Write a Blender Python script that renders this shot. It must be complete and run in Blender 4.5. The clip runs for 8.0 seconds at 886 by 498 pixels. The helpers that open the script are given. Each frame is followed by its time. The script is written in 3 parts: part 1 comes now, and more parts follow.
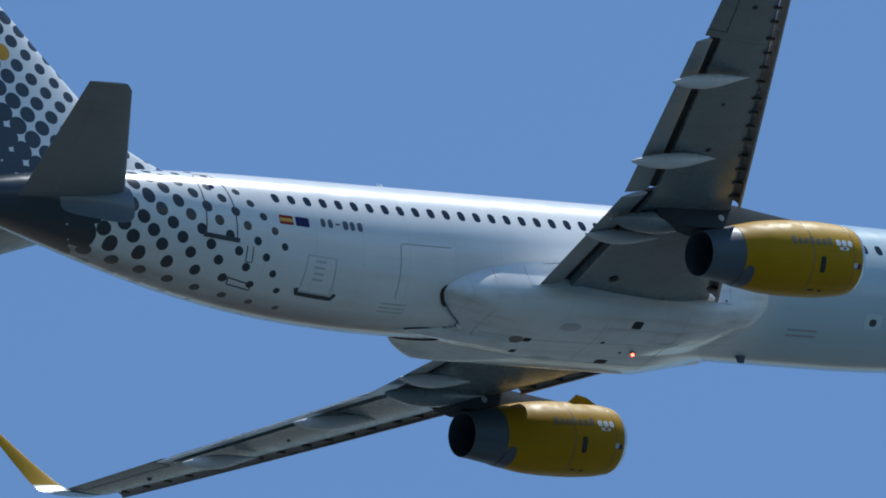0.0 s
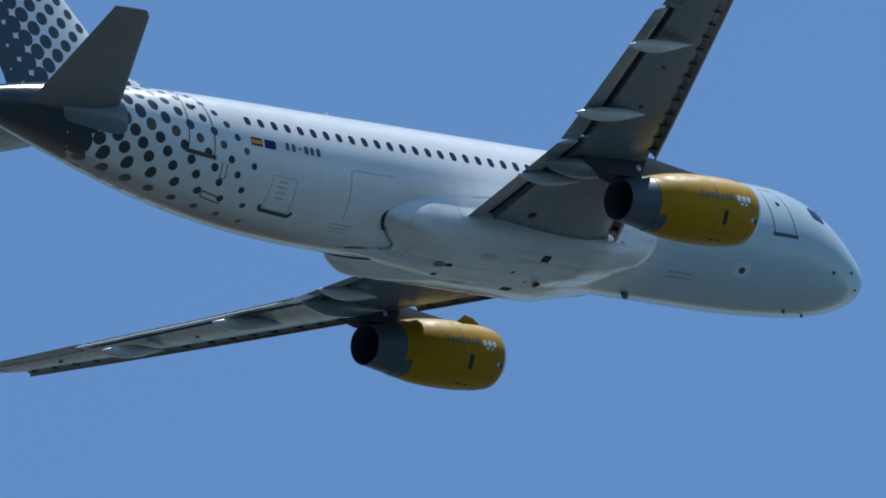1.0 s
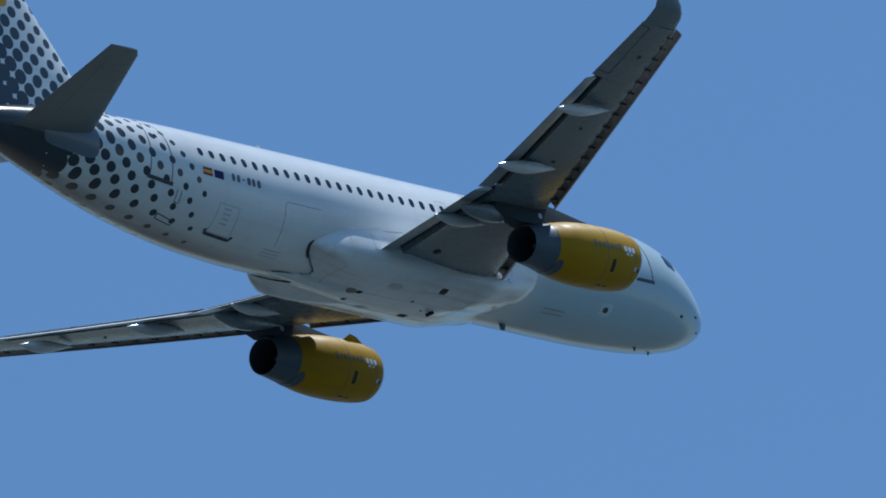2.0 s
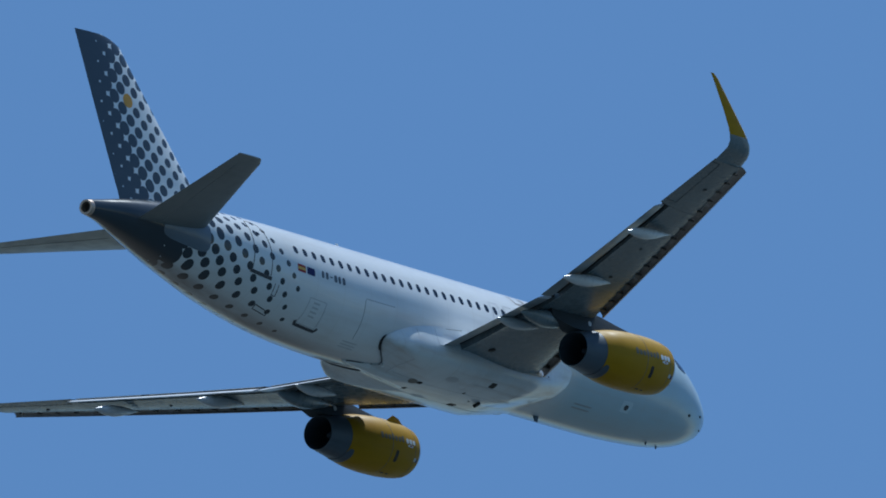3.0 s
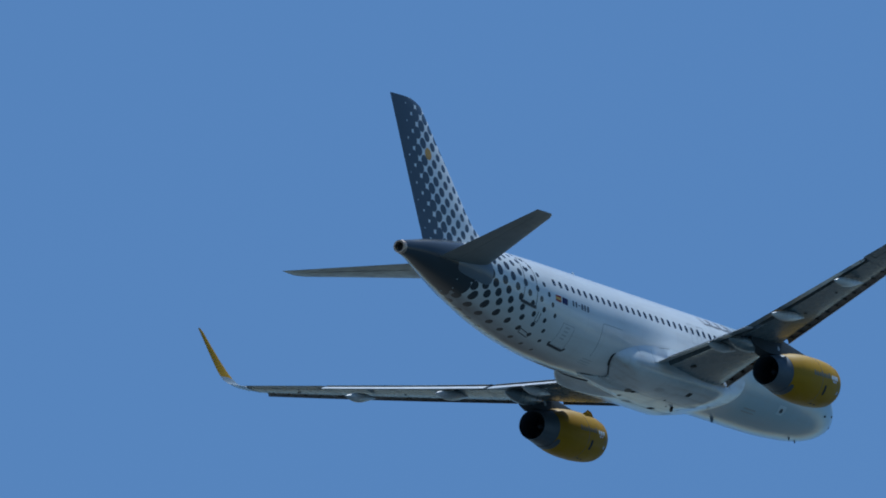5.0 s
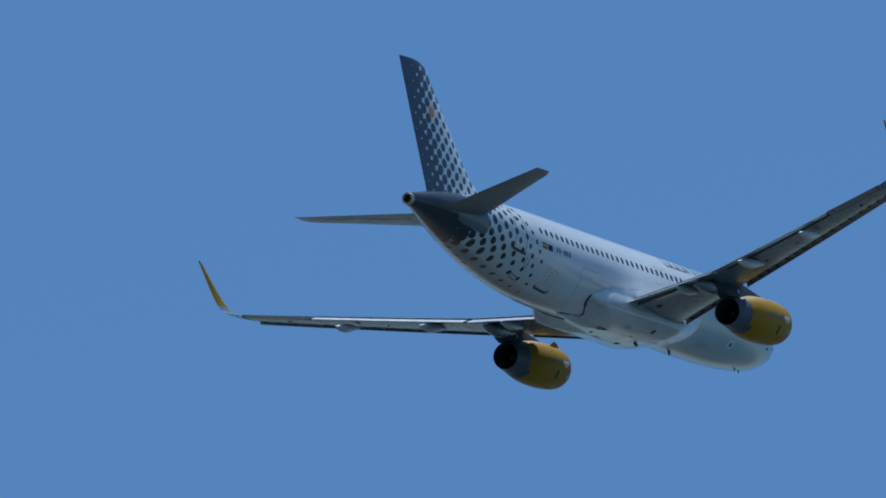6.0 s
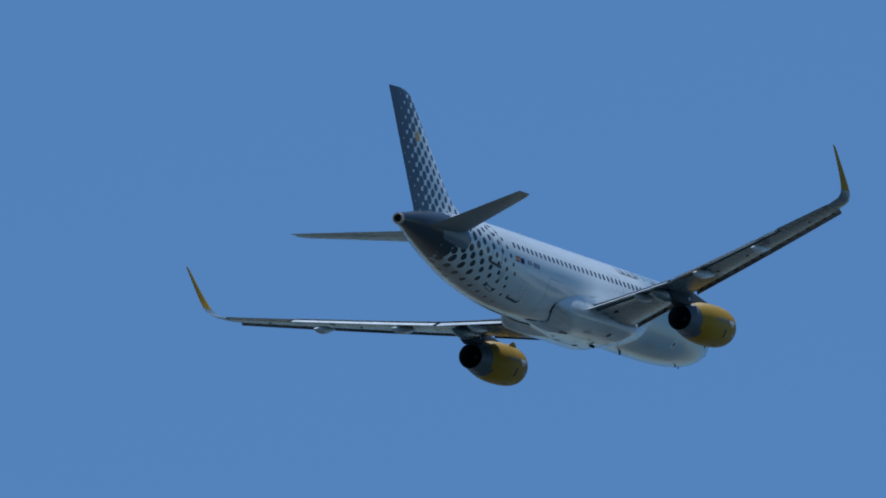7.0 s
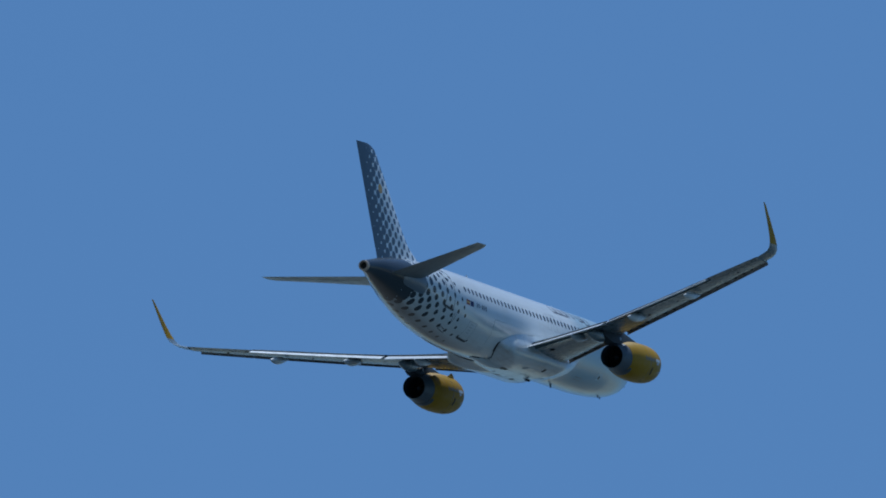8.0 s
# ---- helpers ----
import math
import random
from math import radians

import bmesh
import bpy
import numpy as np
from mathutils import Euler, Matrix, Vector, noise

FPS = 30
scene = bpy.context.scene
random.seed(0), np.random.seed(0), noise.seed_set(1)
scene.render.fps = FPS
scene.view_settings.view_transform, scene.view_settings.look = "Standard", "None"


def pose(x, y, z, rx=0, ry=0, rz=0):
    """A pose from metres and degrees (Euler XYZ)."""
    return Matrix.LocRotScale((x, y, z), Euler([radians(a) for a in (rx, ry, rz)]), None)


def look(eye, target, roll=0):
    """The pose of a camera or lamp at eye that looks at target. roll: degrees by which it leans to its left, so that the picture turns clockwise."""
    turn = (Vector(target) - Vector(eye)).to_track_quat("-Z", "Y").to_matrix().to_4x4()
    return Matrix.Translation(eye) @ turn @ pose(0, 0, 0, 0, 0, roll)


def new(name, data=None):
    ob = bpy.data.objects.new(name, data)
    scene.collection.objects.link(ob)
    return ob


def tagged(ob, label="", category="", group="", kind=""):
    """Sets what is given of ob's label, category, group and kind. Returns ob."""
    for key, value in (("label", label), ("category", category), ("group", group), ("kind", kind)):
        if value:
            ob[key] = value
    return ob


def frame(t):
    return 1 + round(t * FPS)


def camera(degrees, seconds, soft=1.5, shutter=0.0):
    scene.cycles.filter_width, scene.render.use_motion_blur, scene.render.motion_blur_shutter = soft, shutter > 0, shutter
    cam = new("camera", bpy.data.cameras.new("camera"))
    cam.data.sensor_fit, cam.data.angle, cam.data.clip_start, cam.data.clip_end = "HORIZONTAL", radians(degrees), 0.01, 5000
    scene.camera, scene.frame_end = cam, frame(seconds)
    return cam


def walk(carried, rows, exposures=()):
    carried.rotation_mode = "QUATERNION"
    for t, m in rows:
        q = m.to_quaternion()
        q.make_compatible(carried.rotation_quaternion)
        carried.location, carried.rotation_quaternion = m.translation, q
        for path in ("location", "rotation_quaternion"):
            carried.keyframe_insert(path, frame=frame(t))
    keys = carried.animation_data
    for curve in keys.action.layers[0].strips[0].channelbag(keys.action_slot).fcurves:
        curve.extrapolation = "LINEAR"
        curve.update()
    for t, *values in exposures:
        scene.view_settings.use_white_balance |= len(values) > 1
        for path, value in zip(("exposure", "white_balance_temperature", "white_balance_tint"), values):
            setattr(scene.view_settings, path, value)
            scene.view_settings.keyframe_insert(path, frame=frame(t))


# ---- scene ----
cam = camera(2.9058, 8.0, soft=1.8)

# turn of the tripod-held camera: seconds, Euler degrees
CAMERA_ROWS = (
    (0, 124.1764, 0.6984, 55.8031),
    (0.2, 124.0648, 0.7036, 54.3414),
    (0.5, 123.8229, 0.7260, 52.1721),
    (0.7, 123.6018, 0.7513, 50.7134),
    (1, 123.2238, 0.3493, 48.4361),
    (1.2, 123.0043, 0.1657, 47.0749),
    (1.3, 122.9028, 0.2078, 46.5050),
    (1.5, 122.7152, 0.0636, 45.2127),
    (1.7, 122.5967, -0.0833, 43.7896),
    (2.8, 121.5697, -0.8077, 37.8580),
    (3, 121.5159, -1.1069, 36.7437),
    (3.2, 121.3729, -0.8154, 36.0211),
    (3.3, 121.2467, -0.7280, 35.6827),
    (3.5, 120.9760, -0.7386, 34.9562),
    (3.7, 120.7390, -0.6645, 34.1477),
    (3.8, 120.6248, -0.7035, 33.6448),
    (4, 120.3489, -0.5983, 32.9354),
    (4.2, 120.1106, -0.6857, 32.3845),
    (4.3, 119.9973, -0.6612, 32.1069),
    (4.5, 119.7884, -0.6366, 31.4385),
    (4.7, 119.5255, -0.5736, 30.9772),
    (5.8, 118.1022, -0.2501, 27.8254),
    (6, 117.7693, -0.0948, 27.2788),
    (6.3, 117.4383, 0.2077, 26.4491),
    (6.5, 117.2327, 0.4147, 26.0362),
    (6.8, 116.8675, 0.5517, 25.3722),
    (7, 116.6476, 0.8294, 24.9376),
    (7.3, 116.3756, 1.0819, 24.0768),
    (7.5, 116.1277, 1.0756, 23.5293),
    (7.8, 115.8213, 0.9064, 22.8235),
    (8, 115.6577, 0.8735, 22.3939),
)
AIRLINER_ROWS = (
    (0, -330.732, 248.465, 279.874),
    (0.5, -331.098, 280.649, 289.746),
    (1, -331.295, 313.211, 299.397),
    (1.5, -331.322, 346.151, 308.826),
    (2, -331.180, 379.470, 318.034),
    (2.5, -330.869, 413.166, 327.020),
    (3, -330.388, 447.241, 335.786),
    (3.5, -329.738, 481.694, 344.330),
    (4, -328.918, 516.525, 352.652),
    (4.5, -327.929, 551.735, 360.754),
    (5, -326.771, 587.323, 368.634),
    (5.5, -325.444, 623.289, 376.293),
    (6, -323.947, 659.633, 383.730),
    (6.5, -322.281, 696.355, 390.947),
    (7, -320.445, 733.456, 397.942),
    (7.5, -318.440, 770.934, 404.716),
    (8, -316.266, 808.791, 411.268),
)
ATTITUDE = (-1.7672, 16.2641, -90.0000)
walk(cam, [(t, pose(0, 0, 1.7, a, b, c)) for t, a, b, c in CAMERA_ROWS],
     exposures=((0.0, 0.12, 5530, 6), (1.5, 0.0, 5370, 4), (3.5, -0.18, 5150, 3), (4.5, -0.27, 5090, 3), (6.5, -0.41, 4990, 3), (8.0, -0.5, 4930, 3)))

# ---- light: clear midday sky, high sun, a little ahead ----
SUN_ELEVATION, SUN_AZIMUTH = radians(74), radians(14)      # azimuth from +Y towards +X
world = bpy.data.worlds.new("sky")
scene.world = world
world.use_nodes = True
wt = world.node_tree
sky = wt.nodes.new("ShaderNodeTexSky")
sky.sky_type = "NISHITA"
sky.sun_disc = False
sky.sun_elevation = SUN_ELEVATION
sky.sun_rotation = SUN_AZIMUTH
sky.air_density, sky.dust_density, sky.ozone_density = 1.3, 0.05, 3.5
wt.nodes["Background"].inputs["Strength"].default_value = 0.0905
wt.links.new(sky.outputs["Color"], wt.nodes["Background"].inputs["Color"])

sun = new("sun", bpy.data.lights.new("sun", "SUN"))
sun.data.energy, sun.data.angle, sun.data.color = 4.7, radians(0.53), (1.0, 0.90, 0.77)
sun_way = Vector((math.sin(SUN_AZIMUTH) * math.cos(SUN_ELEVATION), math.cos(SUN_AZIMUTH) * math.cos(SUN_ELEVATION), math.sin(SUN_ELEVATION)))
sun.matrix_world = look(sun_way * 900, (0, 0, 0))


# ---- materials ----
def nodes_of(name, rough=0.4, metal=0.0, coat=0.0):
    m = bpy.data.materials.new(name)
    m.use_nodes = True
    nt = m.node_tree
    b = nt.nodes["Principled BSDF"]
    b.inputs["Roughness"].default_value = rough
    b.inputs["Metallic"].default_value = metal
    b.inputs["Coat Weight"].default_value = coat
    b.inputs["Coat Roughness"].default_value = 0.08
    return m, nt, b


def calc(nt, op, a, b=None, c=None):
    n = nt.nodes.new("ShaderNodeMath")
    n.operation = op
    for i, v in enumerate((a, b, c)):
        if v is None:
            continue
        if isinstance(v, (int, float)):
            n.inputs[i].default_value = v
        else:
            nt.links.new(v, n.inputs[i])
    return n.outputs[0]


def blend(nt, fac, a, b):
    n = nt.nodes.new("ShaderNodeMix")
    n.data_type = "RGBA"
    for sock, v in ((n.inputs[0], fac), (n.inputs[6], a), (n.inputs[7], b)):
        if isinstance(v, (int, float)):
            sock.default_value = v
        elif isinstance(v, tuple):
            sock.default_value = (*v, 1)
        else:
            nt.links.new(v, sock)
    return n.outputs[2]


def ramp(nt, value, lo, hi, to0=0.0, to1=1.0):
    n = nt.nodes.new("ShaderNodeMapRange")
    n.interpolation_type = "SMOOTHSTEP"
    nt.links.new(value, n.inputs[0])
    for i, v in enumerate((lo, hi, to0, to1)):
        n.inputs[i + 1].default_value = v
    return n.outputs[0]


def coords(nt):
    c = nt.nodes.new("ShaderNodeTexCoord").outputs["Object"]
    s = nt.nodes.new("ShaderNodeSeparateXYZ")
    nt.links.new(c, s.inputs[0])
    return c, s.outputs[0], s.outputs[1], s.outputs[2]


def grain(nt, scale, stretch=(1, 1, 1), detail=4.0, rough=0.55):
    c = nt.nodes.new("ShaderNodeTexCoord").outputs["Object"]
    mp = nt.nodes.new("ShaderNodeMapping")
    mp.inputs["Scale"].default_value = stretch
    nt.links.new(c, mp.inputs[0])
    n = nt.nodes.new("ShaderNodeTexNoise")
    n.inputs["Scale"].default_value = scale
    n.inputs["Detail"].default_value = detail
    n.inputs["Roughness"].default_value = rough
    nt.links.new(mp.outputs[0], n.inputs["Vector"])
    return n.outputs["Fac"]


def weather(nt, colour, dirt, amount, seams=0.0):
    """Streaks along the airflow, cloudy grime, and rivet seams across."""
    streak = ramp(nt, grain(nt, 1.0, (0.35, 3.0, 3.0)), 0.45, 0.75)
    cloud = ramp(nt, grain(nt, 0.9), 0.4, 0.75)
    f = calc(nt, "MULTIPLY", calc(nt, "ADD", calc(nt, "MULTIPLY", streak, 0.6), calc(nt, "MULTIPLY", cloud, 0.4)), amount)
    col = blend(nt, f, colour, dirt)
    if seams:
        _, x, y, z = coords(nt)
        d = calc(nt, "ABSOLUTE", calc(nt, "SUBTRACT", calc(nt, "FRACT", calc(nt, "DIVIDE", x, seams)), 0.5))
        line = ramp(nt, d, 0.008 / seams, 0.02 / seams, 0.16, 0.0)
        col = blend(nt, line, col, dirt)
    return col


def skin_bump(nt, b, strength=0.06, scale=1.3):
    bump = nt.nodes.new("ShaderNodeBump")
    bump.inputs["Strength"].default_value = strength
    bump.inputs["Distance"].default_value = 0.05
    nt.links.new(grain(nt, scale, (1, 1, 1), 2.0), bump.inputs["Height"])
    nt.links.new(bump.outputs[0], b.inputs["Normal"])


def simple(name, colour, dirt=None, amount=0.25, rough=0.4, metal=0.0, coat=0.0, seams=0.0, bump=0.04, gloss=0.5):
    m, nt, b = nodes_of(name, rough, metal, coat)
    b.inputs["Specular IOR Level"].default_value = gloss
    dirt = dirt or tuple(v * 0.55 for v in colour)
    nt.links.new(weather(nt, colour, dirt, amount, seams), b.inputs["Base Color"])
    nt.links.new(ramp(nt, grain(nt, 2.5), 0.3, 0.8, rough * 0.85, min(1, rough * 1.25)), b.inputs["Roughness"])
    if bump:
        skin_bump(nt, b, bump)
    return m


def glow(name, colour, strength):
    m, nt, b = nodes_of(name)
    b.inputs["Emission Color"].default_value = (*colour, 1)
    b.inputs["Emission Strength"].default_value = strength
    return m


WHITE, GRIME, SLATE = (0.725, 0.745, 0.755), (0.42, 0.38, 0.33), (0.042, 0.051, 0.063)
FRONT_SHADE = (0.44, 0.55, 0.61)      # shade ahead of the wing, put into the white as a blue-grey tint


def fuselage_paint():
    """White with a lattice of slate dots that grow towards the dark tail cone. The uv map holds station and dot row."""
    m, nt, b = nodes_of("fuselage_paint", 0.3, 0.0, 0.0)
    uv = nt.nodes.new("ShaderNodeUVMap")
    uv.uv_map = "station_row"
    s = nt.nodes.new("ShaderNodeSeparateXYZ")
    nt.links.new(uv.outputs[0], s.inputs[0])
    x, row = s.outputs[0], s.outputs[1]
    uv = nt.nodes.new("ShaderNodeUVMap")
    uv.uv_map = "row_pitch"
    s = nt.nodes.new("ShaderNodeSeparateXYZ")
    nt.links.new(uv.outputs[0], s.inputs[0])
    pitch = s.outputs[0]
    masks = []
    base_row = calc(nt, "FLOOR", row)
    for k in (-1, 0, 1, 2):
        r = calc(nt, "ADD", base_row, k)
        first = calc(nt, "MULTIPLY_ADD", r, -0.553, 28.98)
        n = calc(nt, "ROUND", calc(nt, "DIVIDE", calc(nt, "SUBTRACT", x, first), 0.88))
        cx = calc(nt, "MULTIPLY_ADD", n, 0.88, first)
        dx = calc(nt, "SUBTRACT", x, cx)
        dr = calc(nt, "MULTIPLY", calc(nt, "SUBTRACT", row, r), pitch)
        dist = calc(nt, "SQRT", calc(nt, "ADD", calc(nt, "MULTIPLY", dx, dx), calc(nt, "MULTIPLY", dr, dr)))
        rad = calc(nt, "MULTIPLY_ADD", calc(nt, "SUBTRACT", cx, 27.0), 0.0195, 0.097)
        tail = calc(nt, "MULTIPLY", calc(nt, "GREATER_THAN", cx, 33.45), 0.19)
        rad = calc(nt, "MULTIPLY", calc(nt, "ADD", rad, tail), ramp(nt, r, 0.0, 4.0, 1.0, 0.78))
        front = calc(nt, "GREATER_THAN", cx, calc(nt, "MULTIPLY_ADD", r, 0.31, 28.05))
        inside = ramp(nt, calc(nt, "SUBTRACT", rad, dist), -0.006, 0.006)
        masks.append(calc(nt, "MULTIPLY", inside, front))
    dots = masks[0]
    for k in masks[1:]:
        dots = calc(nt, "MAXIMUM", dots, k)
    dots = calc(nt, "MAXIMUM", dots, calc(nt, "GREATER_THAN", x, ramp(nt, row, -3.2, -0.5, 33.72, 34.5)))
    # white takes the painted blue-grey shade tint towards the nose
    white = weather(nt, blend(nt, ramp(nt, x, 9.5, 11.8), FRONT_SHADE, WHITE), GRIME, 0.26, 1.6)
    slate = weather(nt, SLATE, (0.07, 0.08, 0.095), 0.2)
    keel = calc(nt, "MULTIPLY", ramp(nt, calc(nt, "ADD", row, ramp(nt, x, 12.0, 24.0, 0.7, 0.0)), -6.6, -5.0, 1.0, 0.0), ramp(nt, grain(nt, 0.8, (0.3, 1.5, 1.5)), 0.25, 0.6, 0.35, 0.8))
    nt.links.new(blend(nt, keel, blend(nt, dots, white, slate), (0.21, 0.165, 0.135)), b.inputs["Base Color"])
    nt.links.new(ramp(nt, grain(nt, 2.0), 0.3, 0.8, 0.16, 0.20), b.inputs["Roughness"])
    b.inputs["Specular IOR Level"].default_value = 0.36
    skin_bump(nt, b, 0.003, 0.9)
    return m


def fin_paint():
    """White fin, slate dots on a diagonal lattice growing to solid slate at the rudder, one orange dot."""
    m, nt, b = nodes_of("fin_paint", 0.14, 0.0, 0.0)
    _, x, y, z = coords(nt)
    ox, oz = 33.59, 5.5
    b1, b2 = (-0.377, -0.405), (0.395, -0.352)
    det = b1[0] * b2[1] - b1[1] * b2[0]
    px, pz = calc(nt, "SUBTRACT", x, ox), calc(nt, "SUBTRACT", z, oz)
    u = calc(nt, "DIVIDE", calc(nt, "SUBTRACT", calc(nt, "MULTIPLY", px, b2[1]), calc(nt, "MULTIPLY", pz, b2[0])), det)
    v = calc(nt, "DIVIDE", calc(nt, "SUBTRACT", calc(nt, "MULTIPLY", pz, b1[0]), calc(nt, "MULTIPLY", px, b1[1])), det)
    dots, orange = None, None
    fu, fv = calc(nt, "FLOOR", u), calc(nt, "FLOOR", v)
    for i in (0, 1):
        for j in (0, 1):
            cu, cv = calc(nt, "ADD", fu, i), calc(nt, "ADD", fv, j)
            cx = calc(nt, "ADD", calc(nt, "MULTIPLY", cu, b1[0]), calc(nt, "MULTIPLY", cv, b2[0]))
            cz = calc(nt, "ADD", calc(nt, "MULTIPLY", cu, b1[1]), calc(nt, "MULTIPLY", cv, b2[1]))
            dx, dz = calc(nt, "SUBTRACT", px, cx), calc(nt, "SUBTRACT", pz, cz)
            dist = calc(nt, "SQRT", calc(nt, "ADD", calc(nt, "MULTIPLY", dx, dx), calc(nt, "MULTIPLY", dz, dz)))
            le = calc(nt, "MULTIPLY_ADD", calc(nt, "ADD", cz, oz - 4.48), 0.715, 32.03 - ox)
            te = calc(nt, "MULTIPLY_ADD", calc(nt, "ADD", cz, oz - 1.75), 0.239, 35.47 - ox)
            frac = calc(nt, "MAXIMUM", calc(nt, "DIVIDE", calc(nt, "SUBTRACT", cx, le), calc(nt, "SUBTRACT", te, le)), 0.0)
            rad = calc(nt, "MULTIPLY_ADD", calc(nt, "MULTIPLY", frac, frac), 0.215, calc(nt, "MULTIPLY_ADD", calc(nt, "MAXIMUM", cz, 0.0), 0.05, 0.168))
            inside = ramp(nt, calc(nt, "SUBTRACT", rad, dist), -0.006, 0.006)
            dots = inside if dots is None else calc(nt, "MAXIMUM", dots, inside)
    hx, hz = calc(nt, "SUBTRACT", x, 34.40), calc(nt, "SUBTRACT", z, 5.54)
    hd = calc(nt, "SQRT", calc(nt, "ADD", calc(nt, "MULTIPLY", hx, hx), calc(nt, "MULTIPLY", hz, hz)))
    orange = ramp(nt, hd, 0.262, 0.272, 1.0, 0.0)
    white = weather(nt, WHITE, GRIME, 0.14)
    slate = weather(nt, SLATE, (0.07, 0.08, 0.095), 0.2)
    col = blend(nt, orange, blend(nt, dots, white, slate), (0.56, 0.28, 0.004))
    nt.links.new(col, b.inputs["Base Color"])
    skin_bump(nt, b, 0.04, 0.9)
    return m


def unseen_ground_tones():
    """Unseen ground below the flight path: invented brown and blue halves tint the hull."""
    m, nt, b = nodes_of("unseen_bounce_ground", 0.9)
    _, x, y, z = coords(nt)
    big = grain(nt, 0.004, detail=3.0)
    side = ramp(nt, calc(nt, "ADD", x, calc(nt, "MULTIPLY", calc(nt, "SUBTRACT", big, 0.5), 900.0)), -420.0, -150.0)
    plot = grain(nt, 0.02, detail=6.0)
    cool_bounce = blend(nt, plot, (0.016, 0.040, 0.058), (0.026, 0.056, 0.078))
    brown = blend(nt, plot, (0.041, 0.043, 0.040), (0.074, 0.077, 0.070))
    nt.links.new(blend(nt, side, brown, cool_bounce), b.inputs["Base Color"])
    return m


MAT = {
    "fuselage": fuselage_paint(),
    "fin": fin_paint(),
    "white": simple("white_paint", WHITE, GRIME, 0.18, 0.3, coat=0.5, seams=1.05),
    "belly": simple("belly_fairing_paint", (0.69, 0.73, 0.755), (0.36, 0.32, 0.28), 0.58, 0.19, seams=1.7, bump=0, gloss=0.5),
    # wing and flap greys, darkened to hold the shade of the undersides
    "grey": simple("wing_grey_shade_tone", (0.165, 0.20, 0.22), (0.10, 0.105, 0.105), 0.4, 0.28, seams=1.25, bump=0.02),
    "flap": simple("flap_grey_shade_tone", (0.25, 0.285, 0.31), (0.14, 0.14, 0.14), 0.4, 0.34, bump=0.04),
    "slat": simple("bare_slat_metal", (0.30, 0.27, 0.25), (0.15, 0.125, 0.11), 0.5, 0.42, metal=0.2),
    # near-black of openings; also painted shade in the flap joint and below spoilers
    "dark": simple("dark_cavity_and_shade", (0.018, 0.017, 0.017), rough=0.7),
    "tailplane": simple("tailplane_grey_paint", (0.175, 0.198, 0.205), (0.115, 0.115, 0.105), 0.4, 0.36, seams=1.1),
    "yellow": simple("yellow_paint", (0.38, 0.218, 0.002), (0.19, 0.105, 0.006), 0.3, 0.5, bump=0.006, gloss=0.1),
    "nozzle": simple("heat_stained_nozzle_metal", (0.085, 0.11, 0.14), (0.04, 0.04, 0.045), 0.5, 0.5, metal=0.2, gloss=0.2),
    "lip": simple("bare_inlet_metal", (0.42, 0.44, 0.46), rough=0.32, metal=0.8),
    "glass": simple("dark_window_glass", (0.012, 0.015, 0.022), rough=0.06, coat=0.0, bump=0),
    "line": simple("dark_seal", (0.05, 0.055, 0.065), rough=0.6, bump=0),
    "faint": simple("faint_grey_marking", (0.46, 0.48, 0.50), rough=0.5, bump=0),
    "mark": simple("slate_lettering", (0.075, 0.085, 0.105), rough=0.4, bump=0),
    "red": simple("flag_red", (0.30, 0.012, 0.015), rough=0.5, bump=0, gloss=0.2),
    "gold": simple("flag_yellow", (0.66, 0.38, 0.03), rough=0.4, bump=0),
    "blue": simple("flag_blue", (0.014, 0.015, 0.10), rough=0.5, bump=0, gloss=0.2),
    "apron": simple("blue_grey_plate_paint", (0.13, 0.16, 0.20), rough=0.35, coat=0.3),
    "pylon": simple("pylon_grey_paint", (0.055, 0.065, 0.075), (0.03, 0.03, 0.03), 0.5, 0.55, gloss=0.08),
    "grime": simple("brown_grime", (0.20, 0.18, 0.155), (0.12, 0.10, 0.085), 0.5, 0.5, bump=0),
    # sunlight on the upper faces is put into this pale tone
    "top": simple("wing_top_sunlit_tone", (0.70, 0.71, 0.72), (0.42, 0.40, 0.37), 0.3, 0.34, seams=1.25, bump=0.02),
    "fairing": simple("pale_fairing_paint", (0.56, 0.57, 0.58), (0.28, 0.26, 0.23), 0.4, 0.3, bump=0.02),
    # plate colour follows the shade tint painted on the front fuselage
    "front": simple("front_plate_shade_tint", (0.52, 0.62, 0.67), rough=0.3, bump=0),
    "seam": simple("panel_seam_grey", (0.30, 0.33, 0.35), rough=0.5, bump=0),
    "drab": simple("drab_lettering", (0.13, 0.105, 0.05), rough=0.4, bump=0),
    "lamp": glow("red_beacon_light", (1.0, 0.055, 0.025), 16.0),
    "track": simple("greasy_track_metal", (0.085, 0.075, 0.07), rough=0.5, metal=0.3, bump=0),
    "tan": simple("heat_tan_ring", (0.46, 0.36, 0.29), rough=0.4, metal=0.5),
    # unseen; its invented colours tint the hull from below
    "ground": unseen_ground_tones(),
}


# ---- mesh helpers ----
def part(name, bm, material, parent, label="", smooth=True):
    bmesh.ops.recalc_face_normals(bm, faces=bm.faces[:])
    me = bpy.data.meshes.new(name)
    for f in bm.faces:
        f.smooth = smooth
    bm.to_mesh(me)
    bm.free()
    me.materials.append(MAT[material])
    ob = new(name, me)
    ob.parent = parent
    if smooth:
        me.set_sharp_from_angle(angle=radians(38))
    return tagged(ob, label) if label else ob


